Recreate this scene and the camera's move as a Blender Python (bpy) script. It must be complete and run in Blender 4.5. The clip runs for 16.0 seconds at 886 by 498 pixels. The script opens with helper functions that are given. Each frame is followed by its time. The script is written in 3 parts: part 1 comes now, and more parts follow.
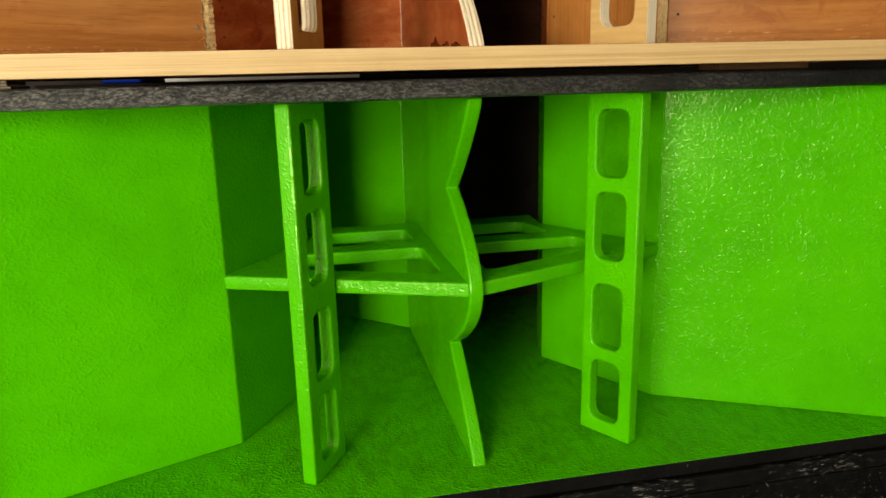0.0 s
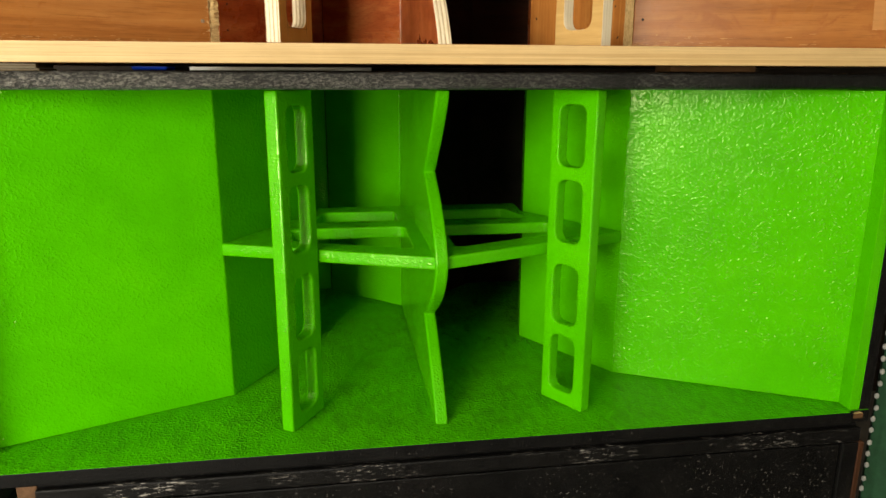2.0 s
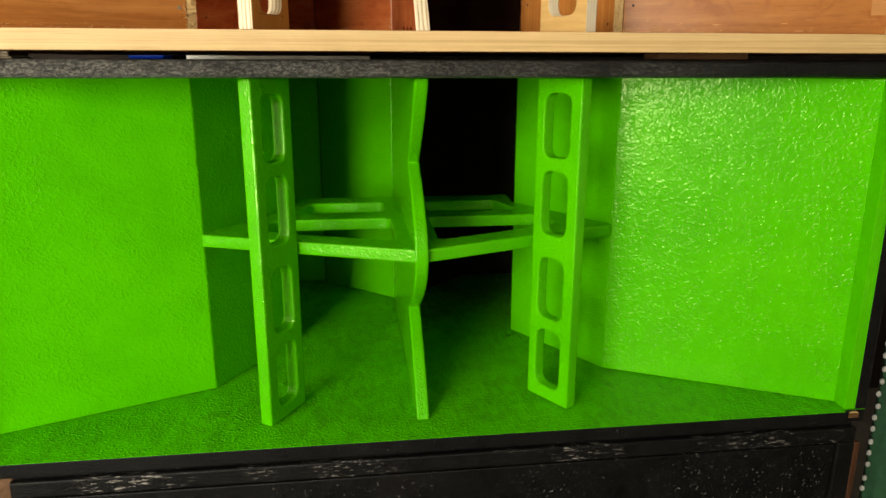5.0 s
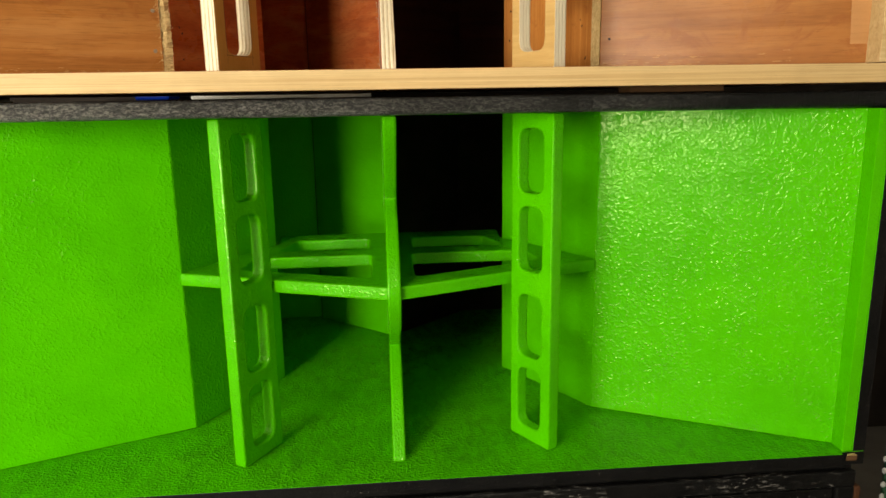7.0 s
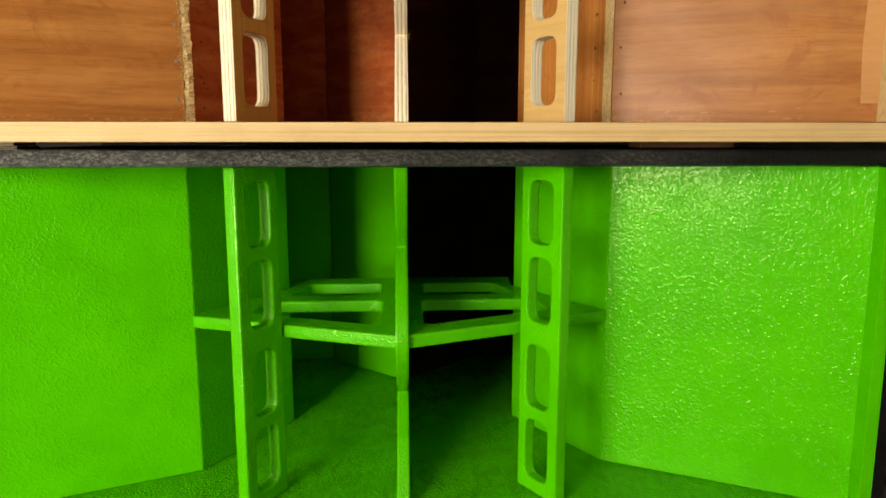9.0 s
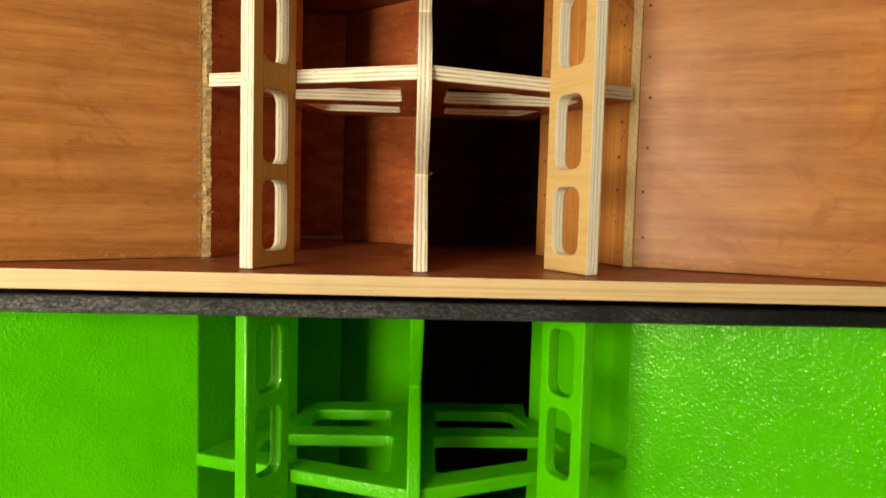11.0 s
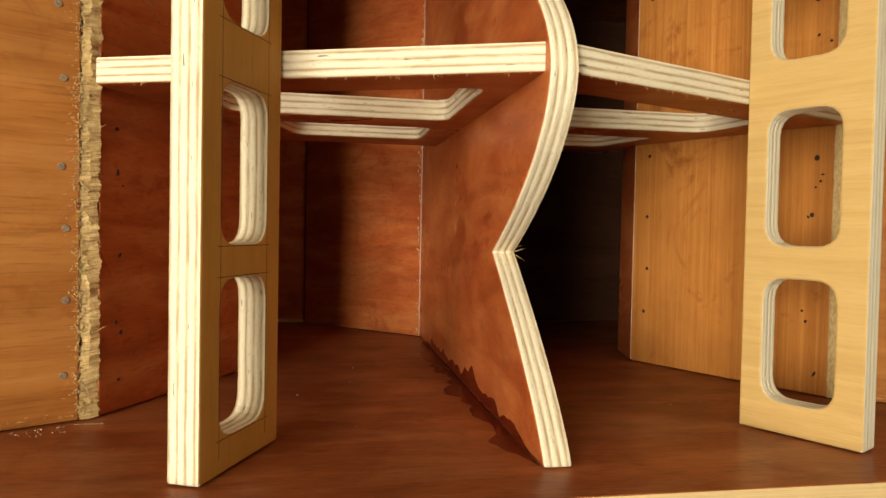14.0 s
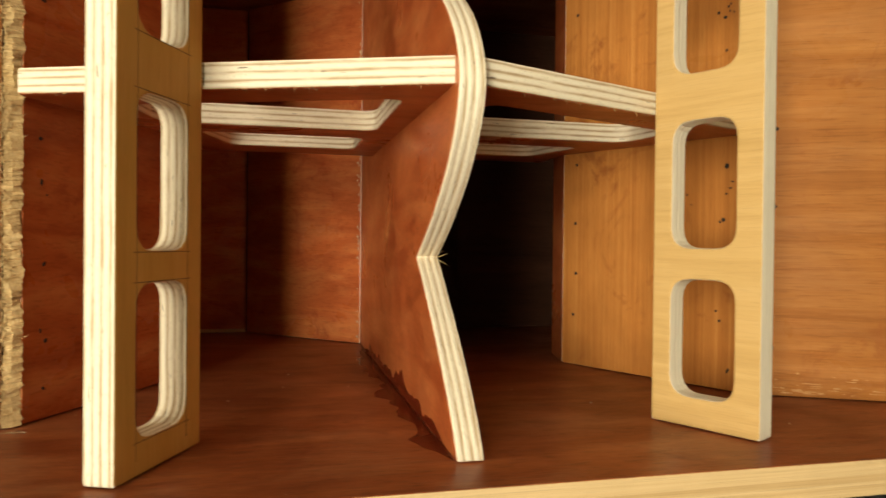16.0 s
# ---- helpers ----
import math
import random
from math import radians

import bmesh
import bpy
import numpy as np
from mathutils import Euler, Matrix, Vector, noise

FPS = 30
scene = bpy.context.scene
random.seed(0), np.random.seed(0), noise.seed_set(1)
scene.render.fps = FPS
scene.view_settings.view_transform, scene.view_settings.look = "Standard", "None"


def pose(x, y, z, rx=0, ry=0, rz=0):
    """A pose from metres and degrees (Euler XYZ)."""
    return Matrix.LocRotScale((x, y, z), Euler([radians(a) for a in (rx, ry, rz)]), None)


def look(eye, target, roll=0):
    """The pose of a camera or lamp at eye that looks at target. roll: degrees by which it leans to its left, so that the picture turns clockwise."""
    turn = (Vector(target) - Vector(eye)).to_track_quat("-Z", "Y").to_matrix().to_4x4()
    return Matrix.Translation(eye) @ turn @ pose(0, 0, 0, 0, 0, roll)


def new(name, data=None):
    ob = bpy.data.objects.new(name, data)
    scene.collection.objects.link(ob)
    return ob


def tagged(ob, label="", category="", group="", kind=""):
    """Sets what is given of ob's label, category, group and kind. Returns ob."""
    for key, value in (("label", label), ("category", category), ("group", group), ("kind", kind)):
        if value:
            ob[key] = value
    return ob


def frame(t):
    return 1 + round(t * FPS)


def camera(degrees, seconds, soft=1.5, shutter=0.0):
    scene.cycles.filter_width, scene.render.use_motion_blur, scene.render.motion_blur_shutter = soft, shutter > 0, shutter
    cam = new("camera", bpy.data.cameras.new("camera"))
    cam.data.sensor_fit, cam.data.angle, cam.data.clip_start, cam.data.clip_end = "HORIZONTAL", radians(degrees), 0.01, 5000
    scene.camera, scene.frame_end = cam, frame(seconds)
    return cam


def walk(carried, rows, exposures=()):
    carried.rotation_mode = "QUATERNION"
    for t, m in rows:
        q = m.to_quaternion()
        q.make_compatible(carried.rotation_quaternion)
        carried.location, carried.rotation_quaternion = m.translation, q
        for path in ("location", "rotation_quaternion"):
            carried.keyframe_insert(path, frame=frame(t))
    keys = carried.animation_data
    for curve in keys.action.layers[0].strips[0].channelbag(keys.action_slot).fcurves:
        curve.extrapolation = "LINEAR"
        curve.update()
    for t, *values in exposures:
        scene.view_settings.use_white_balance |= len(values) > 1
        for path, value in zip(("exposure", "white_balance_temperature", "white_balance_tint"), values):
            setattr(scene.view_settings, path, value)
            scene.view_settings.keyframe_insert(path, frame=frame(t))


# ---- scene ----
cam = camera(64.5, 16.0, soft=1.5, shutter=0.5)
PATH = [
    (0, (0.018, 0.019, 1.239), (0.395, 1.924, 0.757), -1.4),
    (0.5, (0.003, -0.039, 1.23), (0.378, 1.874, 0.781), 0.1),
    (1, (0.005, -0.097, 1.23), (0.381, 1.807, 0.749), -0.0),
    (1.5, (0.048, -0.104, 1.233), (0.401, 1.794, 0.712), 0.5),
    (2, (0.086, -0.105, 1.235), (0.375, 1.812, 0.746), 0.2),
    (2.5, (0.103, -0.107, 1.236), (0.389, 1.811, 0.747), -0.2),
    (3, (0.108, -0.097, 1.233), (0.384, 1.82, 0.734), 0.1),
    (5.5, (0.159, -0.088, 1.232), (0.401, 1.829, 0.716), 0.1),
    (6, (0.181, -0.087, 1.23), (0.429, 1.838, 0.749), 0.1),
    (6.5, (0.2, -0.085, 1.233), (0.385, 1.855, 0.783), -0.7),
    (7, (0.223, -0.083, 1.235), (0.387, 1.865, 0.81), -0.9),
    (7.5, (0.234, -0.085, 1.238), (0.391, 1.865, 0.823), -0.4),
    (8, (0.235, -0.092, 1.236), (0.379, 1.864, 0.842), -0.7),
    (8.2, (0.237, -0.094, 1.237), (0.374, 1.864, 0.853), -0.6),
    (10.3, (0.24, -0.071, 1.322), (0.304, 1.915, 1.099), -0.2),
    (10.5, (0.244, -0.069, 1.338), (0.31, 1.918, 1.121), -0.6),
    (11, (0.227, -0.048, 1.366), (0.31, 1.945, 1.229), 1.5),
    (11.5, (0.188, 0.041, 1.378), (0.314, 2.034, 1.266), 1.0),
    (12, (0.163, 0.168, 1.394), (0.347, 2.156, 1.28), 0.9),
    (12.5, (0.123, 0.297, 1.415), (0.334, 2.283, 1.316), 0.8),
    (13, (0.105, 0.399, 1.426), (0.389, 2.377, 1.352), 0.6),
    (13.5, (0.094, 0.445, 1.423), (0.426, 2.417, 1.362), 1.3),
    (14, (0.083, 0.454, 1.421), (0.435, 2.422, 1.367), 1.1),
    (14.5, (0.081, 0.453, 1.421), (0.455, 2.417, 1.369), 1.2),
    (15, (0.081, 0.447, 1.423), (0.487, 2.405, 1.41), 1.2),
    (15.5, (0.086, 0.441, 1.42), (0.496, 2.399, 1.413), 0.4),
    (16, (0.109, 0.429, 1.417), (0.571, 2.375, 1.397), 0.6),
]
walk(cam, [(t, look(eye, target, roll)) for t, eye, target, roll in PATH], exposures=[(0, -0.12), (1.0, -0.1), (2.5, 0.0), (8, 0.0), (16, 0.0)])

# ---- world and light ----
world = bpy.data.worlds.new("world")
scene.world = world
world.use_nodes = True
wn = world.node_tree.nodes
wsky = wn.new("ShaderNodeTexSky")
wsky.sky_type = "NISHITA"
wsky.sun_disc = False
wsky.sun_elevation = radians(48)
wsky.sun_rotation = radians(200)
world.node_tree.links.new(wsky.outputs[0], wn["Background"].inputs[0])
wn["Background"].inputs[1].default_value = 0.12

sun = new("sun", bpy.data.lights.new("sun", "SUN"))
sun.data.energy = 2.0
sun.data.angle = radians(0.6)
sun.data.color = (1.0, 0.95, 0.87)
sun.matrix_world = look((0, 0, 6), (0.8, -4.6, 0))

# Daylight of the large window opening in the front wall.
day = new("window_daylight", bpy.data.lights.new("window_daylight", "AREA"))
day.data.shape = "RECTANGLE"
day.data.size, day.data.size_y = 1.66, 1.5
day.data.energy = 230
day.data.color = (1.0, 0.93, 0.78)
day.matrix_world = look((-1.92, -2.27, 1.53), (-1.92, 0.9, 1.53))

# ---- materials ----


def material(name):
    m = bpy.data.materials.new(name)
    m.use_nodes = True
    t = m.node_tree
    return m, t.nodes, t.links, t.nodes["Principled BSDF"]


def coords(n, l, scale=(1, 1, 1), spread=7.0):
    """Object coordinates, shifted by a different amount for each object."""
    tc = n.new("ShaderNodeTexCoord")
    oi = n.new("ShaderNodeObjectInfo")
    mul = n.new("ShaderNodeMath")
    mul.operation = "MULTIPLY"
    mul.inputs[1].default_value = spread
    l.new(oi.outputs["Random"], mul.inputs[0])
    add = n.new("ShaderNodeVectorMath")
    add.operation = "ADD"
    l.new(tc.outputs["Object"], add.inputs[0])
    l.new(mul.outputs[0], add.inputs[1])
    mp = n.new("ShaderNodeMapping")
    mp.inputs["Scale"].default_value = scale
    l.new(add.outputs[0], mp.inputs["Vector"])
    return mp.outputs[0]


def noise_tex(n, l, vec, scale, detail=4.0, rough=0.55, distort=0.0):
    t = n.new("ShaderNodeTexNoise")
    t.inputs["Scale"].default_value = scale
    t.inputs["Detail"].default_value = detail
    t.inputs["Roughness"].default_value = rough
    t.inputs["Distortion"].default_value = distort
    l.new(vec, t.inputs["Vector"])
    return t.outputs["Fac"]


def ramp(n, l, fac, stops):
    r = n.new("ShaderNodeValToRGB")
    el = r.color_ramp.elements
    while len(el) < len(stops):
        el.new(0.5)
    for e, (p, c) in zip(el, stops):
        e.position = p
        e.color = (*c, 1) if len(c) == 3 else c
    l.new(fac, r.inputs[0])
    return r.outputs[0]


def grey(v):
    return (v, v, v)


def mix(n, l, fac, a, b, how="MIX"):
    m = n.new("ShaderNodeMix")
    m.data_type = "RGBA"
    m.blend_type = how
    for sock, val in ((m.inputs[0], fac), (m.inputs[6], a), (m.inputs[7], b)):
        if isinstance(val, (int, float)):
            sock.default_value = val
        elif isinstance(val, tuple):
            sock.default_value = (*val, 1)
        else:
            l.new(val, sock)
    return m.outputs[2]


def bump(n, l, bsdf, height, strength, dist, under=None):
    b = n.new("ShaderNodeBump")
    b.inputs["Strength"].default_value = strength
    b.inputs["Distance"].default_value = dist
    l.new(height, b.inputs["Height"])
    if under:
        l.new(under, b.inputs["Normal"])
    l.new(b.outputs[0], bsdf.inputs["Normal"])
    return b.outputs[0]


def times(n, l, a, b):
    k = n.new("ShaderNodeMath")
    k.operation = "MULTIPLY"
    l.new(a, k.inputs[0])
    l.new(b, k.inputs[1])
    return k.outputs[0]


def green_paint(name="green_gloss_paint", gloss=0.10, crumb=0.4, dirt=0.0, fine_relief=0.3):
    m, n, l, b = material(name)
    v = coords(n, l)
    big = noise_tex(n, l, v, 9, 5, 0.6)
    col = ramp(n, l, big, [(0.3, (0.058, 0.39, 0.0)), (0.55, (0.070, 0.45, 0.0)), (0.8, (0.086, 0.49, 0.0))])
    fine = noise_tex(n, l, v, 420, 3, 0.6)
    col = mix(n, l, ramp(n, l, fine, [(0.40, grey(0.0)), (0.72, grey(0.2))]), col, (0.036, 0.27, 0.0))
    if dirt:
        # Brushed dirt and thin paint, drawn out front to back.
        brush = noise_tex(n, l, coords(n, l, (60, 22, 60)), 1.0, 6, 0.75, 0.9)
        zone = noise_tex(n, l, v, 4.5, 5, 0.65, 0.6)
        mask = times(n, l, ramp(n, l, brush, [(0.42, grey(0)), (0.62, grey(1))]), ramp(n, l, zone, [(0.36, grey(0.1)), (0.62, grey(dirt))]))
        col = mix(n, l, mask, col, (0.022, 0.115, 0.006))
    l.new(col, b.inputs["Base Color"])
    l.new(ramp(n, l, noise_tex(n, l, v, 30, 4), [(0.3, grey(0.09)), (0.7, grey(0.16))]), b.inputs["Roughness"])
    b.inputs["Specular IOR Level"].default_value = gloss
    b.inputs["Specular Tint"].default_value = (0.95, 1.0, 0.5, 1)
    n1 = bump(n, l, b, noise_tex(n, l, v, 300, 1, 0.5, 0.0), fine_relief, 0.0014)
    lumps = noise_tex(n, l, v, 110, 2, 0.5, 0.2)
    n2 = bump(n, l, b, ramp(n, l, lumps, [(0.5, grey(0)), (0.8, grey(1))]), 0.2, 0.002, n1)
    # Crumbs in the paint, gathered in patches.
    grit = noise_tex(n, l, coords(n, l, (215, 215, 290)), 1.0, 1.5, 0.5, 0.15)
    patch = noise_tex(n, l, v, 13, 4, 0.65, 0.5)
    h = times(n, l, ramp(n, l, grit, [(0.46, grey(0)), (0.74, grey(1))]), ramp(n, l, patch, [(0.42, grey(0.3)), (0.66, grey(1))]))
    bump(n, l, b, h, crumb, 0.0026, n2)
    return m


def black_paint(name="black_paint", wear=0.12, rough=0.5, chip=0.62, stretch=(160, 160, 160)):
    m, n, l, b = material(name)
    v = coords(n, l)
    big = noise_tex(n, l, v, 14, 5, 0.65)
    base = ramp(n, l, big, [(0.3, grey(0.0018)), (0.7, (0.0055, 0.0052, 0.0048))])
    chips = noise_tex(n, l, coords(n, l, stretch), 1.0, 5, 0.7)
    zone = noise_tex(n, l, v, 6, 3, 0.5)
    k = n.new("ShaderNodeMath")
    k.operation = "MULTIPLY"
    l.new(ramp(n, l, chips, [(chip, grey(0)), (chip + 0.08, grey(1))]), k.inputs[0])
    l.new(ramp(n, l, zone, [(0.45, grey(0)), (0.75, grey(1))]), k.inputs[1])
    w = n.new("ShaderNodeMath")
    w.operation = "MULTIPLY"
    w.inputs[1].default_value = wear * 4
    w.use_clamp = True
    l.new(k.outputs[0], w.inputs[0])
    l.new(mix(n, l, w.outputs[0], base, (0.30, 0.28, 0.25)), b.inputs["Base Color"])
    l.new(ramp(n, l, noise_tex(n, l, v, 60, 4), [(0.3, grey(rough - 0.14)), (0.7, grey(rough + 0.12))]), b.inputs["Roughness"])
    b.inputs["Specular IOR Level"].default_value = 0.14
    bump(n, l, b, noise_tex(n, l, v, 260, 4, 0.7), 0.6, 0.002)
    return m


def sheen_rail():
    """Black rail: scrapes, and window sheen painted as grey stipple towards one end."""
    m, n, l, b = material("black_rail_paint_with_sheen")
    v = coords(n, l)
    stipple = noise_tex(n, l, coords(n, l, (170, 380, 380)), 1.0, 5, 0.78, 0.7)
    tc = n.new("ShaderNodeTexCoord")
    sep = n.new("ShaderNodeSeparateXYZ")
    l.new(tc.outputs["Object"], sep.inputs[0])
    zone = n.new("ShaderNodeMath")
    zone.operation = "MULTIPLY_ADD"
    zone.inputs[1].default_value = 0.55
    l.new(noise_tex(n, l, v, 7, 5, 0.6), zone.inputs[0])
    flip = n.new("ShaderNodeMath")
    flip.operation = "MULTIPLY_ADD"
    flip.inputs[1].default_value = -0.55
    flip.inputs[2].default_value = 0.27
    l.new(sep.outputs["X"], flip.inputs[0])
    l.new(flip.outputs[0], zone.inputs[2])
    # Grey mixed in towards negative x imitates the window's reflection.
    k = times(n, l, ramp(n, l, stipple, [(0.47, grey(0)), (0.66, grey(0.9))]), ramp(n, l, zone.outputs[0], [(0.25, grey(0.02)), (0.8, grey(1))]))
    l.new(mix(n, l, k, (0.005, 0.005, 0.0045), (0.30, 0.29, 0.25)), b.inputs["Base Color"])
    b.inputs["Roughness"].default_value = 0.3
    l.new(ramp(n, l, zone.outputs[0], [(0.25, grey(0.12)), (0.8, grey(0.7))]), b.inputs["Specular IOR Level"])
    bump(n, l, b, stipple, 0.9, 0.003)
    return m


def wood(name, dark, mid, light, grain=(2.2, 34, 34), rough=0.42, stain=0.5, blotch=None, haze=None, pore=0.5, gloss=0.14):
    m, n, l, b = material(name)
    g = coords(n, l, grain)
    v = coords(n, l)
    fig = noise_tex(n, l, g, 1.0, 6, 0.62, 0.8)
    col = ramp(n, l, fig, [(0.25, dark), (0.5, mid), (0.78, light)])
    pores = noise_tex(n, l, coords(n, l, (grain[0] * 12, grain[1] * 14, grain[2] * 14)), 1.0, 3, 0.6)
    col = mix(n, l, ramp(n, l, pores, [(0.52, grey(0)), (0.78, grey(pore))]), col, tuple(c * 0.45 for c in dark))
    cloud = noise_tex(n, l, v, 6.5, 5, 0.6, 0.5)
    col = mix(n, l, ramp(n, l, cloud, [(0.35, grey(0)), (0.75, grey(stain))]), col, tuple(c * 0.55 for c in dark))
    if blotch:
        spot = noise_tex(n, l, v, 10, 5, 0.72, 1.2)
        col = mix(n, l, ramp(n, l, spot, [(0.57, grey(0)), (0.66, grey(0.6))]), col, blotch)
    if haze:
        milk = noise_tex(n, l, coords(n, l, (grain[0] * 1.4, grain[1] * 0.8, grain[2] * 0.8)), 1.0, 6, 0.72, 0.3)
        col = mix(n, l, ramp(n, l, milk, [(0.48, grey(0)), (0.8, grey(0.5))]), col, haze)
    l.new(col, b.inputs["Base Color"])
    l.new(ramp(n, l, cloud, [(0.3, grey(rough - 0.08)), (0.8, grey(rough + 0.14))]), b.inputs["Roughness"])
    b.inputs["Specular IOR Level"].default_value = gloss
    n1 = bump(n, l, b, fig, 0.12, 0.002)
    bump(n, l, b, pores, 0.25, 0.0008, n1)
    return m


def ply_edge(name="plywood_edge", t=0.02, grimy=0.0, pale=0.0):
    """Cut edge of plywood: pale and darker plies across the thickness (local z)."""
    m, n, l, b = material(name)
    tc = n.new("ShaderNodeTexCoord")
    sep = n.new("ShaderNodeSeparateXYZ")
    l.new(tc.outputs["Object"], sep.inputs[0])
    wob = noise_tex(n, l, coords(n, l, (25, 25, 400)), 1.0, 3)
    ma = n.new("ShaderNodeMath")
    ma.operation = "MULTIPLY_ADD"
    ma.inputs[1].default_value = 0.0026
    l.new(wob, ma.inputs[0])
    l.new(sep.outputs["Z"], ma.inputs[2])
    sc = n.new("ShaderNodeMath")
    sc.operation = "MULTIPLY"
    sc.inputs[1].default_value = 2 * math.pi * 3.5 / t
    l.new(ma.outputs[0], sc.inputs[0])
    sn = n.new("ShaderNodeMath")
    sn.operation = "SINE"
    l.new(sc.outputs[0], sn.inputs[0])
    half = n.new("ShaderNodeMath")
    half.operation = "MULTIPLY_ADD"
    half.inputs[1].default_value = half.inputs[2].default_value = 0.5
    l.new(sn.outputs[0], half.inputs[0])
    col = ramp(n, l, half.outputs[0], [(0.0, (0.44, 0.31, 0.16)), (0.22, (0.68, 0.55, 0.35)), (0.6, (0.80, 0.71, 0.51)), (1.0, (0.82, 0.74, 0.55))])
    patch = noise_tex(n, l, coords(n, l, (35, 35, 120)), 1.0, 3)
    col = mix(n, l, ramp(n, l, patch, [(0.45, grey(0)), (0.7, grey(0.7))]), col, (0.79, 0.69, 0.48))
    fibre = noise_tex(n, l, coords(n, l, (300, 300, 900)), 1.0, 3, 0.7)
    col = mix(n, l, ramp(n, l, fibre, [(0.55, grey(0)), (0.8, grey(0.6))]), col, (0.30, 0.20, 0.10))
    voids = noise_tex(n, l, coords(n, l, (60, 60, 500)), 1.0, 2)
    col = mix(n, l, ramp(n, l, voids, [(0.69, grey(0)), (0.73, grey(0.8))]), col, (0.10, 0.06, 0.03))
    if grimy:
        col = mix(n, l, ramp(n, l, noise_tex(n, l, coords(n, l), 22, 4), [(0.35, grey(0)), (0.7, grey(grimy))]), col, (0.26, 0.15, 0.06))
    # Mixes the plies towards one pale tone.
    if pale:
        col = mix(n, l, pale, col, (0.74, 0.68, 0.50))
    l.new(col, b.inputs["Base Color"])
    b.inputs["Roughness"].default_value = 0.75
    n1 = bump(n, l, b, half.outputs[0], 0.35, 0.0012)
    bump(n, l, b, fibre, 0.5, 0.0012, n1)
    return m


def plain(name, color, rough=0.6, metal=0.0, vary=0.25, scale=20, relief=0.2, gloss=0.4):
    m, n, l, b = material(name)
    v = coords(n, l)
    f = noise_tex(n, l, v, scale, 5, 0.6)
    l.new(ramp(n, l, f, [(0.3, tuple(c * (1 - vary) for c in color)), (0.75, tuple(min(1, c * (1 + vary)) for c in color))]), b.inputs["Base Color"])
    b.inputs["Roughness"].default_value = rough
    b.inputs["Metallic"].default_value = metal
    b.inputs["Specular IOR Level"].default_value = gloss
    bump(n, l, b, noise_tex(n, l, v, scale * 12, 3), relief, 0.001)
    return m


GREEN = green_paint(gloss=0.22, crumb=0.38, fine_relief=0.2)
GREENEDGE = green_paint("thick_green_edge_paint", 0.45, 0.45)
GREENFLOOR = green_paint("soiled_green_floor_paint", 0.2, 0.9, 0.45, 0.6)
BLACK = black_paint()
SCUFFED = black_paint("scuffed_black_panel_paint", 0.24, 0.42, 0.61)
RAIL = sheen_rail()
VARNISH = wood("varnished_brown_plywood", (0.25, 0.085, 0.018), (0.38, 0.145, 0.033), (0.49, 0.215, 0.058), (2.2, 34, 34), 0.28, 0.45, (0.25, 0.080, 0.019), (0.54, 0.26, 0.09), 0.5, 0.11)
GOLD = wood("varnished_golden_plywood", (0.42, 0.145, 0.028), (0.57, 0.225, 0.047), (0.68, 0.315, 0.08), (190, 2.4, 190), 0.34, 0.55, (0.26, 0.07, 0.016), None, 0.6)
RED = wood("red_stained_plywood", (0.29, 0.052, 0.013), (0.50, 0.124, 0.032), (0.64, 0.225, 0.064), (7.0, 30, 30), 0.30, 0.55, (0.24, 0.028, 0.007), (0.60, 0.24, 0.08), 0.5, 0.2)
FLOORWOOD = wood("dark_stained_plywood_floor", (0.18, 0.040, 0.012), (0.33, 0.088, 0.025), (0.48, 0.160, 0.050), (6, 32, 32), 0.36, 0.7, (0.16, 0.026, 0.008), (0.54, 0.24, 0.10), 0.8, 0.14)
# Inner plywood darkened in its colour for the unlit right chamber.
SHADEWOOD = wood("shade_dark_inner_plywood", (0.055, 0.021, 0.009), (0.085, 0.032, 0.014), (0.12, 0.046, 0.02), (2.0, 22, 22), 0.7, 0.5)
TAN = wood("tan_plywood_face", (0.48, 0.30, 0.100), (0.56, 0.36, 0.130), (0.62, 0.41, 0.165), (4.0, 95, 95), 0.5, 0.12, None, None, 0.25, 0.1)
AMBER = wood("amber_plywood_face", (0.52, 0.26, 0.056), (0.62, 0.325, 0.076), (0.67, 0.37, 0.10), (70, 4.0, 70), 0.5, 0.3, None, None, 0.25, 0.06)
RAWEDGE = wood("torn_raw_plywood_fibre", (0.42, 0.27, 0.10), (0.63, 0.44, 0.19), (0.80, 0.62, 0.32), (420, 420, 160), 0.85, 0.2)
PLY = ply_edge()
# Right ladder's edges: strong light washing out the plies is put into the colour.
PALEPLY = ply_edge("overexposed_pale_plywood_edge", 0.02, 0.0, 0.72)
# Near black stands in for shade on the green cabinet's inner panels.
SHADEBLACK = plain("shade_black_interior", (0.034, 0.028, 0.020), 0.9, 0, 0.3, 12, 0.2, 0.05)
WORNEDGE = black_paint("worn_black_edge_paint", 0.5, 0.45, 0.56, (60, 320, 320))
LIPPING = wood("pale_solid_lipping", (0.46, 0.29, 0.11), (0.62, 0.43, 0.20), (0.74, 0.56, 0.30), (0.9, 150, 150), 0.5, 0.3, None, None, 0.6)
STEEL = plain("dull_zinc_screw", (0.26, 0.185, 0.115), 0.6, 0.0, 0.4, 400, 0.6, 0.2)
RUST = plain("dark_nail_hole", (0.03, 0.018, 0.01), 0.8)
CONCRETE = plain("grey_concrete", (0.10, 0.092, 0.08), 0.85, 0, 0.3, 5, 0.5)
# Unseen walls and ceiling, kept pale to bounce fill light into the cabinets.
PLASTER = plain("off_white_plaster", (0.66, 0.62, 0.54), 0.9, 0, 0.1, 4, 0.3)
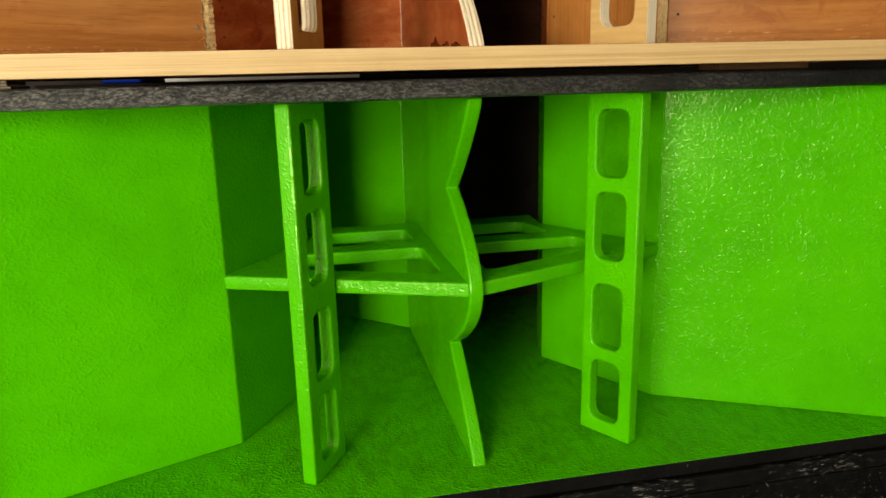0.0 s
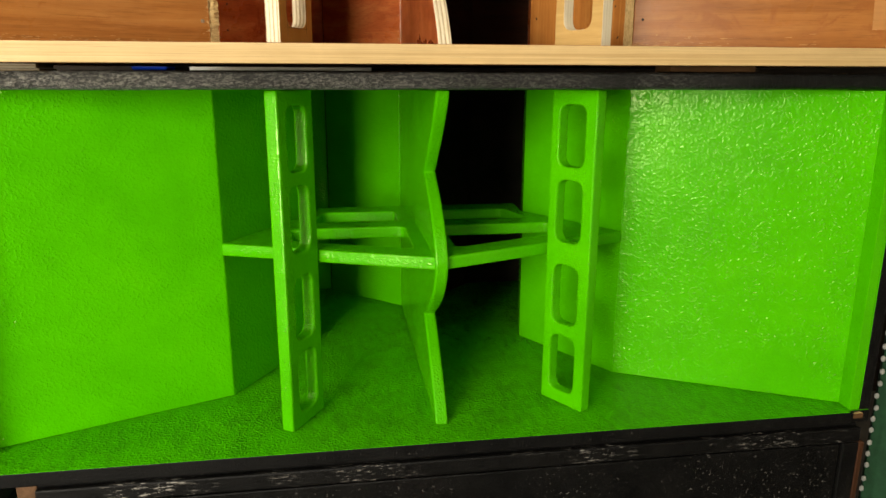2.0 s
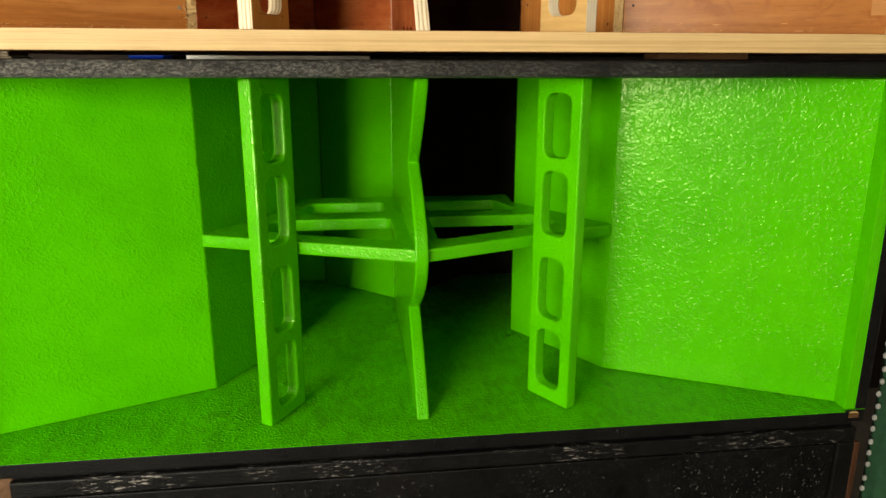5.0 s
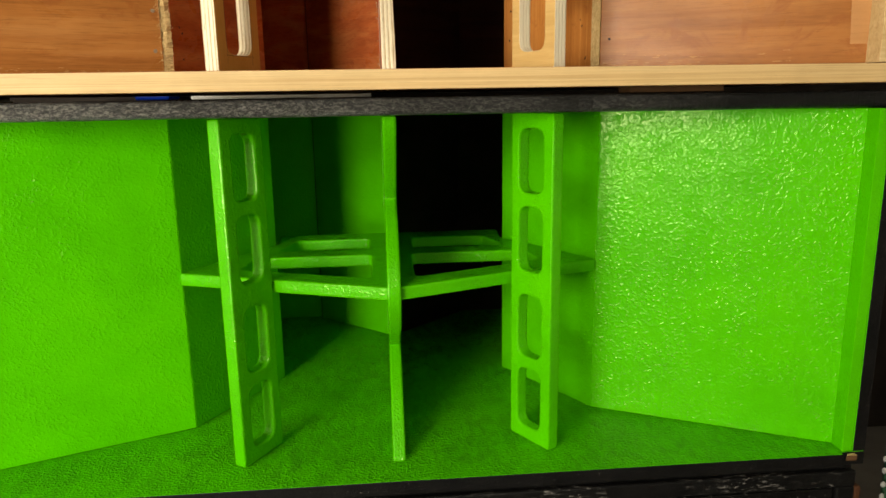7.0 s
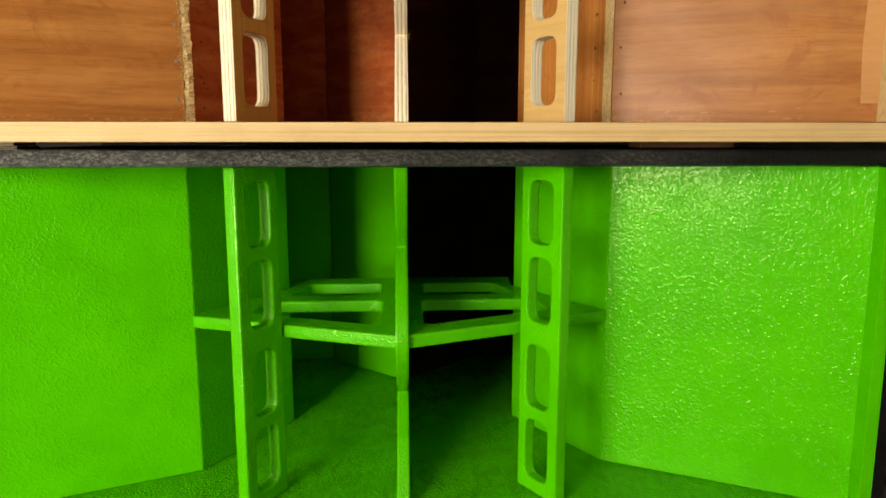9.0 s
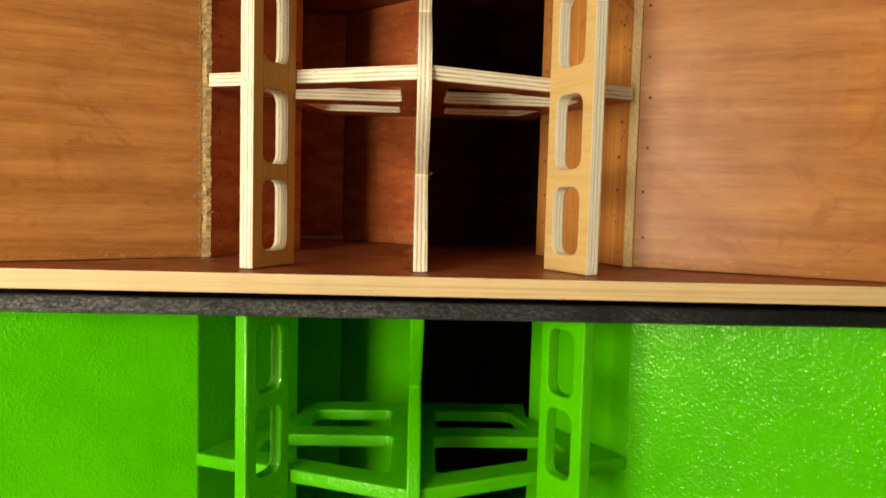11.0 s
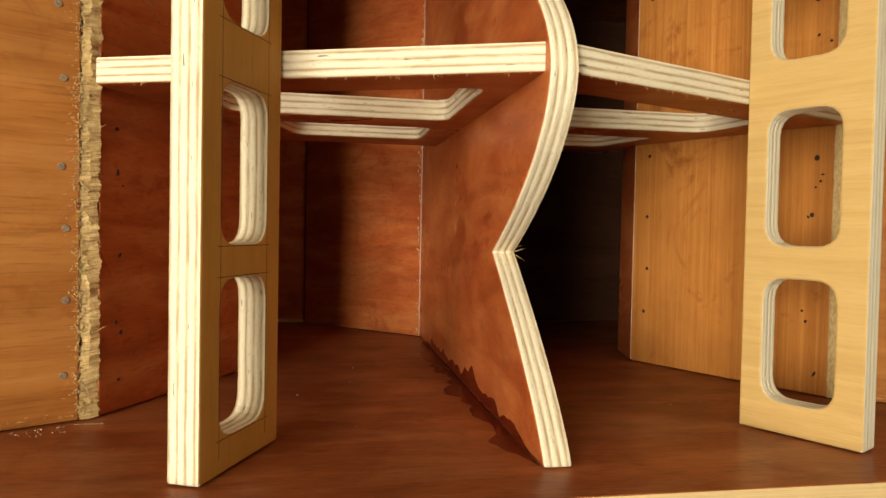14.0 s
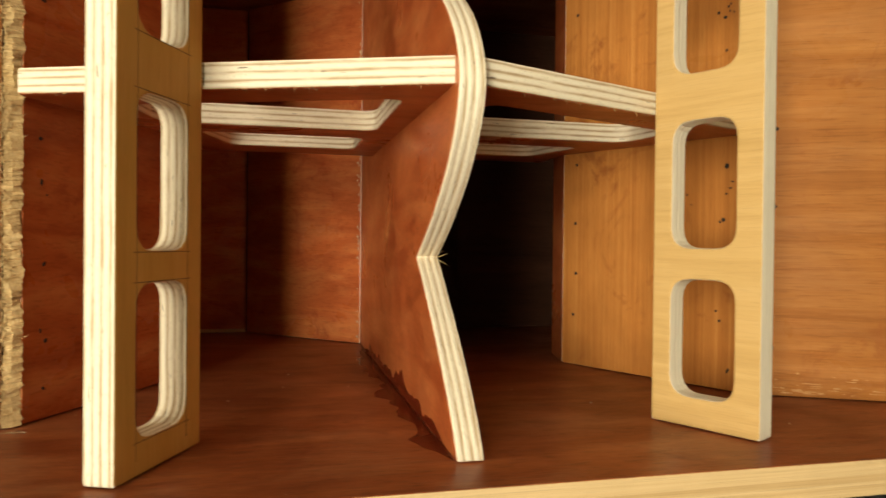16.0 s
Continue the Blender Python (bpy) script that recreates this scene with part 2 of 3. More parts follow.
CEILING = plain("pale_ceiling_board", (0.70, 0.67, 0.60), 0.9, 0, 0.1, 4, 0.2)

# ---- building helpers ----


def finish(name, bm, mats, parent=None, m=None, smooth=None):
    me = bpy.data.meshes.new(name)
    bm.to_mesh(me)
    bm.free()
    for k in mats:
        me.materials.append(k)
    if smooth:
        for p in me.polygons:
            p.use_smooth = True
        me.set_sharp_from_angle(angle=radians(smooth))
    ob = new(name, me)
    if parent:
        ob.parent = parent
    if m is not None:
        ob.matrix_basis = m
    return ob


def part(name, bm, mat, parent, label="", m=None, smooth=None):
    ob = finish(name, bm, mat if isinstance(mat, (list, tuple)) else [mat], parent, m, smooth)
    return tagged(ob, label) if label else ob


def board_mesh(outer, holes, t, bevel=0.0012):
    """A board in local x, y with its seen face at z = 0 and its back at z = -t. Material slots: face, back, edge."""
    bm = bmesh.new()
    edges = []
    for loop in (outer, *holes):
        vs = [bm.verts.new((x, y, 0)) for x, y in loop]
        edges += [bm.edges.new((vs[i], vs[(i + 1) % len(vs)])) for i in range(len(vs))]
    bmesh.ops.triangle_fill(bm, use_beauty=True, use_dissolve=False, edges=edges)
    ex = bmesh.ops.extrude_face_region(bm, geom=bm.faces[:])
    bmesh.ops.translate(bm, verts=[g for g in ex["geom"] if isinstance(g, bmesh.types.BMVert)], vec=(0, 0, -t))
    bmesh.ops.recalc_face_normals(bm, faces=bm.faces[:])
    if bevel:
        sharp = [e for e in bm.edges if len(e.link_faces) == 2 and e.calc_face_angle() > 0.9]
        bmesh.ops.bevel(bm, geom=sharp, offset=bevel, segments=2, profile=0.5, affect="EDGES")
    bm.normal_update()
    for f in bm.faces:
        f.material_index = 0 if f.normal.z > 0.9 else 1 if f.normal.z < -0.9 else 2
    return bm


def box_mesh(x0, x1, y0, y1, z0, z1, bevel=0.0015):
    bm = bmesh.new()
    bmesh.ops.create_cube(bm, size=1.0)
    bmesh.ops.scale(bm, vec=(x1 - x0, y1 - y0, z1 - z0), verts=bm.verts[:])
    bmesh.ops.translate(bm, vec=((x0 + x1) / 2, (y0 + y1) / 2, (z0 + z1) / 2), verts=bm.verts[:])
    if bevel:
        bmesh.ops.bevel(bm, geom=bm.edges[:], offset=bevel, segments=2, profile=0.5, affect="EDGES")
    return bm


def upright(a, b, z=0.0):
    """Local x from plan point a to plan point b, local y up, local z out of the face on the right of that way."""
    d = Vector((b[0] - a[0], b[1] - a[1], 0)).normalized()
    return Matrix(((d.x, 0, d.y, a[0]), (d.y, 0, -d.x, a[1]), (0, 1, 0, z), (0, 0, 0, 1)))


def rect(w, h, x0=0.0, y0=0.0):
    return [(x0, y0), (x0 + w, y0), (x0 + w, y0 + h), (x0, y0 + h)]


def rounded(pts, r, n=5):
    """A closed outline with its corners rounded."""
    out = []
    for i, p in enumerate(pts):
        p = Vector(p)
        a, b = (Vector(pts[i - 1]) - p), (Vector(pts[(i + 1) % len(pts)]) - p)
        k = min(r, a.length * 0.45, b.length * 0.45)
        a, b = p + a.normalized() * k, p + b.normalized() * k
        for j in range(n + 1):
            s = j / n
            q = a * (1 - s) ** 2 + p * 2 * s * (1 - s) + b * s * s
            out.append((q.x, q.y))
    return out


def disc_mesh(r, h, n=12):
    """A flat screw or nail head, along local z."""
    bm = bmesh.new()
    bmesh.ops.create_cone(bm, cap_ends=True, segments=n, radius1=r, radius2=r * 0.82, depth=h)
    bmesh.ops.translate(bm, vec=(0, 0, h / 2), verts=bm.verts[:])
    return bm


# ---- setting ----
X0, Y0 = 0.234, 0.833
G_FLOOR, U_FLOOR, H, T = 0.700, 1.270, 0.511, 0.020


def structure(name, bm, mat, label, category):
    return tagged(finish(name, bm, [mat]), label, category, kind="structure")


structure("floor", box_mesh(-3.8, 2.6, -2.3, 2.2, -0.1, 0.0, 0), CONCRETE, "bare grey concrete workshop floor", "floor")
# Wall colour darkened to give the black shade behind the gap.
DARKWALL = plain("shade_dark_wall", (0.022, 0.018, 0.015), 0.8, 0, 0.3, 6, 0.2, 0.04)
structure("wall_north", box_mesh(-3.8, 2.6, 2.2, 2.35, 0.0, 2.7, 0), DARKWALL, "near-black wall behind the stack, shade put into its colour", "wall")
structure("wall_east", box_mesh(2.6, 2.75, -2.3, 2.35, 0.0, 2.7, 0), PLASTER, "unseen plastered side wall, pale to bounce fill light", "wall")
structure("wall_west", box_mesh(-3.95, -3.8, -2.3, 2.35, 0.0, 2.7, 0), PLASTER, "unseen plastered side wall, pale to bounce fill light", "wall")
structure("ceiling", box_mesh(-3.95, 2.75, -2.45, 2.35, 2.7, 2.8, 0), CEILING, "unseen board ceiling, pale to bounce fill light", "ceiling")
wall_s = new("wall_south")
tagged(wall_s, "plastered front wall with a large open window", "wall", kind="structure")
for w in ((-3.95, -2.76, 0.0, 2.7), (-1.08, 2.75, 0.0, 2.7), (-2.76, -1.08, 2.29, 2.7), (-2.76, -1.08, 0.0, 0.77)):
    part("wall_section", box_mesh(w[0], w[1], -2.45, -2.3, w[2], w[3], 0), PLASTER, wall_s)
structure("ground", box_mesh(-60, 60, -120, -2.45, -0.12, -0.02, 0), CONCRETE, "pale concrete yard outside the window", "ground")

# ---- speaker cabinets ----


def fin_profile(h):
    """Front edge of the centre divider, from the bottom up: (depth, height)."""
    mid, notch = h / 2, 0.262 * h
    low = []
    for i in range(17):
        z = notch * i / 16
        low.append((0.047 + 0.146 * (z / notch) ** 1.25, z))
    for i in range(1, 25):
        z = notch + (mid - notch) * i / 24
        w = (mid - z) / (mid - notch)
        low.append((0.052 + 0.141 * w ** 1.8, z))
    return low + [(v, h - z) for v, z in reversed(low[:-1])]


def cabinet(name, origin, k, shelf_top, apex, lip, flare, inset, slots):
    """A wide horn cabinet, open in front. k: the materials by use."""
    cab = new(name)
    cab.location = origin
    face, edge = k["face"], k["edge"]
    half = 0.683
    back = apex + 0.158
    depth = back + 0.022
    # Floor, top and sides.
    wide, nose = half + T, k["nose"]
    base = rect(2 * wide, depth, -wide) if not nose else [(-wide, 0), (-lip[0], 0), (-lip[0], -nose), (lip[0], -nose), (lip[0], 0), (wide, 0), (wide, depth), (-wide, depth)]
    part("floor_panel", board_mesh(base, [], k["thick"], 0.0015), [k["floor"], k["outside"], k["front"]], cab, k["floor_label"])
    part("top_panel", board_mesh(rect(2 * half + 2 * T, depth - 0.0345, -half - T, 0.0345), [], T, 0.0015), [k["outside"], k["floor"], k["front"]], cab, m=pose(0, 0, H + T))
    for s in (-1, 1):
        a, b = ((-half, 0.0), (-half, depth)) if s < 0 else ((half, depth), (half, 0.0))
        part("side_panel", board_mesh(rect(depth, H - 0.001), [], T, 0.0015), [face, k["outside"], k["front"]], cab, m=upright(a, b, 0.0005))
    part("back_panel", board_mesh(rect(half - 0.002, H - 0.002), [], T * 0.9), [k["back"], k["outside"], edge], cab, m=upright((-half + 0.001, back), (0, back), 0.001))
    # Right half gets the shade-dark colour.
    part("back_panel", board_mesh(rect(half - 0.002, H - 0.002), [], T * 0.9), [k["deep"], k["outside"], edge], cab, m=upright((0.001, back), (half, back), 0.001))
    hh = H - 0.002
    # Flared mouth panels, then the throat panels that run on to the back.
    flares, throats = [], []
    for s in (-1, 1):
        p, q = k["mouth"][s > 0], (s * (flare + (k["shift"] if s < 0 else 0.0)), k["corner"])
        if s < 0:
            a, b = p, q
        else:
            a, b = q, p
        w = math.dist(a, b)
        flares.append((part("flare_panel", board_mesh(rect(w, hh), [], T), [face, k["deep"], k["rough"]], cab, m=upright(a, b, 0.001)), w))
        p, q = (s * (flare - inset + (k["shift"] if s < 0 else 0.0)), 0.199 + inset * 0.5), (s * 0.215, 0.403)
        a, b = (p, q) if s < 0 else (q, p)
        w = math.dist(a, b)
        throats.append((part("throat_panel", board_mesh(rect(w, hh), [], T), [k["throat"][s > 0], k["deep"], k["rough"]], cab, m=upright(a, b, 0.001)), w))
        p, q = (s * 0.2165, 0.4065), (s * 0.229, 0.470)
        a, b = (p, q) if s < 0 else (q, p)
        part("throat_return", board_mesh(rect(math.dist(a, b), hh), [], T), [k["split"][0], k["deep"], edge], cab, m=upright(a, b, 0.001))
        # Wedge that splits the throat.
        p, q = (0.0 + s * 0.0105, apex), (s * 0.172, apex + 0.150)
        a, b = (q, p) if s < 0 else (p, q)
        # Right panel and its edges take the dark shade colour, unlike the left.
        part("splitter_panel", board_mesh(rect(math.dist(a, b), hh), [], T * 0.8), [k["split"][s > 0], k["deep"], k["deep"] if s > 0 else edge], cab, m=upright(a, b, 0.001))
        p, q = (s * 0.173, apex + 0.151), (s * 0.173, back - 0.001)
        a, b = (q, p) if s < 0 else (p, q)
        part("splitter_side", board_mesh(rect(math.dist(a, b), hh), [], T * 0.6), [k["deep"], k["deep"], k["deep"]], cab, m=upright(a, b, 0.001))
        # Batten at the side of the mouth.
        if s < 0:
            outline = [(-0.6825, 0.001), (-lip[0], 0.001), (-lip[1], lip[2]), (-0.6825, lip[2] - 0.012)]
        else:
            outline = [(lip[0], 0.001), (0.6825, 0.001), (0.6825, lip[2] - 0.012), (lip[1], lip[2])]
        part("mouth_batten", board_mesh(outline, [], hh, 0.0008), [k["lip"], k["lip"], k["lip"]], cab, m=pose(0, 0, H - 0.001))
    # Centre divider with the scalloped front edge.
    prof = [(v, min(max(z, 0.001), H - 0.001)) for v, z in fin_profile(H)]
    outline = prof + [(apex + 0.006, H - 0.001), (apex + 0.006, 0.001)]
    fin_m = Matrix(((0, 0, 1, 0.0098), (1, 0, 0, 0), (0, 1, 0, 0), (0, 0, 0, 1)))
    part("centre_divider", board_mesh(outline, [], 0.0196, k["bevel"]), [k["fin"], k["fin"], edge], cab, m=fin_m, smooth=20)
    tip = flare - inset - 0.002
    # Level brace with two cut-outs on either side of the divider.
    outline = [(0.0, 0.0585), (tip, 0.0585 + tip * 0.402), (tip, 0.0585 + tip * 0.402 + 0.009), (0.2135, 0.403), (0.219, 0.486), (-0.219, 0.486), (-0.2135, 0.403), (-tip, 0.0585 + tip * 0.402 + 0.009), (-tip, 0.0585 + tip * 0.402)]
    cuts = []
    for s in (-1, 1):
        first = [(s * 0.034, 0.124), (s * 0.245, 0.209), (s * 0.232, 0.285), (s * 0.034, 0.285)]
        second = [(s * 0.040, 0.335), (s * 0.203, 0.335), (s * 0.178, 0.428), (s * 0.040, 0.428)]
        cuts += [rounded(first, 0.016), rounded(second, 0.014)]
    part("level_brace", board_mesh(outline, cuts, T, k["bevel"]), [k["shelf"], k["shelf"], edge], cab, m=pose(0, 0, shelf_top), smooth=20)
    # Ladder braces with four rounded slots.
    ladders = []
    for s, spans in zip((-1, 1), slots):
        p, q = k["ladder"][s > 0]
        a, b = (q, p) if s > 0 else (p, q)
        w = math.dist(a, b)
        x0, x1 = (0.0170, w - 0.0210) if s > 0 else (0.0215, w - 0.0195)
        holes = [rounded(rect(x1 - x0, z1 - z0, x0, z0), 0.017) for z0, z1 in spans]
        ladders.append((part("ladder_brace", board_mesh(rect(w, hh), holes, 0.021, k["bevel"]), [k["post"][s > 0], k["post"][s > 0], k["rung"] if s > 0 else edge], cab, m=upright(a, b, 0.001), smooth=20), w, x0, x1, spans))
    return cab, flares, throats, ladders


painted = dict(mouth=((-0.682, 0.054), (0.682, 0.020)), corner=0.1985, shift=-0.004, nose=0.006, thick=T + 0.0015, rung=GREENEDGE, bevel=0.0032, ladder=(((-0.2273, 0.0527), (-0.1815, 0.1270)), ((0.2273, 0.0527), (0.1815, 0.1270))), face=GREEN, edge=GREENEDGE, floor=GREENFLOOR, outside=BLACK, front=BLACK, deep=SHADEBLACK, back=GREEN, rough=GREEN, throat=(GREEN, GREEN), split=(GREEN, SHADEBLACK), lip=GREEN, fin=GREEN, shelf=GREEN, post=(GREEN, GREEN), floor_label="green inside with a black painted front edge")
bare = dict(mouth=((-0.650, 0.014), (0.682, 0.018)), corner=0.195, shift=0.0, nose=0.0, thick=0.0255, rung=PALEPLY, bevel=0.0018, ladder=(((-0.2180, 0.0385), (-0.1790, 0.1275)), ((0.2225, 0.0490), (0.1790, 0.1290))), face=VARNISH, edge=PLY, floor=FLOORWOOD, outside=VARNISH, front=LIPPING, deep=SHADEWOOD, back=RED, rough=VARNISH, throat=(RED, GOLD), split=(RED, SHADEWOOD), lip=LIPPING, fin=RED, shelf=RED, post=(AMBER, TAN), floor_label="dark stained floor board with a pale front edge")

EVEN = ((0.022, 0.118), (0.139, 0.237), (H - 0.237, H - 0.139), (H - 0.118, H - 0.024))
SHIFTED = ((0.024, 0.118), (0.143, 0.245), (0.283, 0.381), (0.400, 0.493))
green_cab, green_flares, green_throats, green_ladders = cabinet("speaker_cabinet", (X0, Y0, G_FLOOR), painted, 0.267, 0.63, (0.666, 0.668, 0.052), 0.338, 0.0, (EVEN, EVEN))
tagged(green_cab, "open horn speaker cabinet painted glossy green with worn black edges", "speaker cabinet")
wood_cab, wood_flares, wood_throats, wood_ladders = cabinet("speaker_cabinet", (X0 + 0.002, Y0 - 0.003, U_FLOOR), bare, 0.2745, 0.60, (0.652, 0.657, 0.068), 0.330, 0.011, (EVEN, SHIFTED))
tagged(wood_cab, "unfinished varnished plywood horn speaker cabinet stacked on the green one", "speaker cabinet")

# Rounded black rail along the top of the green cabinet.
bm = bmesh.new()
prof = rounded([(0.016, H + 0.0005), (0.034, H + 0.0005), (0.034, H + 0.0235), (0.016, H + 0.0235)], 0.007, 4)
n_seg = 900
rings = []
for i in range(n_seg + 1):
    x = -0.703 + 1.406 * i / n_seg
    rings.append([bm.verts.new((x, v + 0.0007 * noise.noise((x * 260, v * 170, z * 170)), z + 0.0006 * noise.noise((x * 9, v * 40, z * 40)) + 0.0006 * noise.noise((x * 240 + 7, v * 170, z * 170)))) for v, z in prof])
for i in range(n_seg):
    for j in range(len(prof)):
        j2 = (j + 1) % len(prof)
        bm.faces.new((rings[i][j], rings[i][j2], rings[i + 1][j2], rings[i + 1][j]))
bm.faces.new(rings[0][::-1])
bm.faces.new(rings[-1])
bmesh.ops.recalc_face_normals(bm, faces=bm.faces[:])
part("top_rail", bm, RAIL, green_cab, "scraped black rail, rounded front, window sheen painted in at one end", smooth=50)

WORNWOOD = wood("worn_brown_corner_wood", (0.03, 0.012, 0.006), (0.07, 0.028, 0.012), (0.12, 0.05, 0.022), (60, 60, 4), 0.6, 0.6)
# Lower black cabinet under the green one.
low = new("black_cabinet")
tagged(low, "scuffed black painted plywood cabinet carrying the green one", "cabinet")
LX0, LX1, LY, LZ = -0.345, 0.925, 0.829, 0.676
part("body", box_mesh(LX0, LX1, LY + 0.012, 1.55, 0.0, LZ - 0.002, 0.003), BLACK, low)
part("front_panel", box_mesh(LX0 + 0.032, LX1 - 0.032, LY + 0.004, LY + 0.0115, 0.05, LZ - 0.036, 0.002), SCUFFED, low, "scuffed black front panel")
for x0, x1, z0, z1 in ((LX0, LX1, LZ - 0.032, LZ - 0.006), (LX0, LX1, 0.02, 0.046), (LX0, LX0 + 0.03, 0.0465, LZ - 0.0325), (LX1 - 0.03, LX1, 0.0465, LZ - 0.0325)):
    part("frame_rail", box_mesh(x0, x1, LY, LY + 0.0118, z0, z1, 0.003), WORNEDGE if z1 - z0 < 0.1 else BLACK, low)
part("worn_corner", box_mesh(LX1 + 0.0004, LX1 + 0.012, LY + 0.002, LY + 0.03, 0.02, LZ - 0.034, 0.003), WORNWOOD, low, "brown wood where the corner paint is worn off")


# ---- details of the bare cabinet ----


def corner_strip(s, seed, rough, torn):
    """Rough sawn plywood edge between flare and throat panel, with torn fibres."""
    r = random.Random(seed)
    off = 0.003
    bm = bmesh.new()
    sec = [(-0.3300, 0.1935), (-0.3245, 0.1955), (-0.3185, 0.2010), (-0.3215, 0.2110), (-0.3370, 0.2080)]
    n_z = 420
    rings = []
    drift = [[0.0, 0.0] for _ in sec]
    for i in range(n_z + 1):
        z = 0.001 + (H - 0.002) * i / n_z
        ring = []
        for j, (u, v) in enumerate(sec):
            k = rough if j < 3 else 0.0
            d = drift[j]
            d[0], d[1] = 0.72 * d[0] + r.uniform(-k, k), 0.72 * d[1] + r.uniform(-k, k)
            ring.append(bm.verts.new((-s * (u + d[0]), v + off + d[1], z)))
        rings.append(ring)
    for i in range(n_z):
        for j in range(5):
            bm.faces.new((rings[i][j], rings[i][(j + 1) % 5], rings[i + 1][(j + 1) % 5], rings[i + 1][j]))
    for _ in range(torn):
        z = r.uniform(0.004, H - 0.01)
        u, v = (-0.330, 0.193) if r.random() < 0.7 else (-0.319, 0.200)
        ln, a = r.uniform(0.001, 0.006) if r.random() < 0.93 else r.uniform(0.006, 0.012), r.uniform(0.3, 2.9)
        d = Vector((-math.cos(a) * 0.9, -0.25 * math.cos(a) - 0.25, math.sin(a) * 0.5)).normalized() * ln
        w = r.uniform(0.00015, 0.0004)
        base = Vector((u, v + off, z))
        pts = [base + Vector((0, 0, -w)), base + Vector((0, 0, w)), base + Vector((w, -w, 0)), base + d]
        vs = [bm.verts.new((-s * p.x, p.y, p.z)) for p in pts]
        for f in ((0, 1, 3), (1, 2, 3), (2, 0, 3), (0, 2, 1)):
            bm.faces.new([vs[q] for q in f])
    bmesh.ops.recalc_face_normals(bm, faces=bm.faces[:])
    part("corner_strip", bm, RAWEDGE, wood_cab, "rough splintered plywood edge strip")


corner_strip(-1, 11, 0.0010, 260)


def torn_chips(seed, count):
    """Chips of torn ply lying along the sawn edge of the flare panel, in clumps."""
    r3 = random.Random(seed)
    d, n_out = Vector((0.854, 0.520, 0)), Vector((0.520, -0.854, 0))
    corner = Vector((-0.330, 0.195, 0))
    bm = bmesh.new()
    made = 0
    while made < count:
        z = r3.uniform(0.004, H - 0.006)
        clump = 0.5 + 0.9 * noise.noise((z * 38, 3.1, 0)) + 0.5 * noise.noise((z * 120, 7.7, 0))
        if r3.random() > clump:
            continue
        made += 1
        off = max(-0.0045, r3.gauss(-0.0005, 0.0022)) * (0.6 + clump)
        at = corner - d * off + n_out * r3.uniform(0.0001, 0.0009) + Vector((0, 0, z))
        lean = r3.gauss(1.3, 0.8)
        along = (d * math.cos(lean) + Vector((0, 0, 1)) * math.sin(lean) + n_out * r3.uniform(-0.1, 0.35)).normalized()
        across = along.cross(n_out).normalized()
        ln, wd, th = r3.uniform(0.0005, 0.0024), r3.uniform(0.00012, 0.0004), r3.uniform(0.0001, 0.0004)
        lo = [bm.verts.new(at + along * a + across * b) for a, b in ((-ln * 0.5, -wd), (ln * 0.3, -wd * 0.8), (ln * 0.55, wd * 0.2), (ln * 0.2, wd), (-ln * 0.45, wd * 0.6))]
        hi = [bm.verts.new(v.co + n_out * th) for v in lo]
        bm.faces.new(hi)
        for i in range(5):
            bm.faces.new((lo[i], lo[(i + 1) % 5], hi[(i + 1) % 5], hi[i]))
    bmesh.ops.recalc_face_normals(bm, faces=bm.faces[:])
    tagged(part("torn_fibre", bm, RAWEDGE, wood_cab, "pale chips of torn plywood"), kind="stuff")


torn_chips(31, 1700)


def edge_fuzz(seed, count, a, b, z):
    """Fine torn fibres hanging from a sawn edge between two plan points."""
    r3 = random.Random(seed)
    a, b = Vector((*a, z)), Vector((*b, z))
    bm = bmesh.new()
    for _ in range(count):
        at = a.lerp(b, r3.random())
        tip = at + Vector((r3.gauss(0, 0.7), -abs(r3.gauss(0.3, 0.3)), -abs(r3.gauss(0.8, 0.5)))).normalized() * r3.choice((0.001, 0.0015, 0.002, 0.003, 0.0045))
        w = r3.uniform(0.0001, 0.00028)
        vs = [bm.verts.new(p) for p in (at + Vector((-w, 0, 0)), at + Vector((w, 0, 0)), at + Vector((0, w, w)), tip)]
        for f in ((0, 1, 3), (1, 2, 3), (2, 0, 3), (0, 2, 1)):
            bm.faces.new([vs[q] for q in f])
    bmesh.ops.recalc_face_normals(bm, faces=bm.faces[:])
    tagged(part("edge_fibres", bm, RAWEDGE, wood_cab, "fine torn fibres along the sawn edge"), kind="stuff")


for seed, s in ((41, -1), (42, 1)):
    edge_fuzz(seed, 140, (s * 0.012, 0.0645), (s * 0.30, 0.1802), 0.2553)
corner_strip(1, 12, 0.0002, 12)


def shared(name, me, parent, m):
    ob = new(name, me)
    ob.parent = parent
    ob.matrix_basis = m
    return ob


def mesh_of(name, bm, mat):
    me = bpy.data.meshes.new(name)
    bm.to_mesh(me)
    bm.free()
    me.materials.append(mat)
    return me


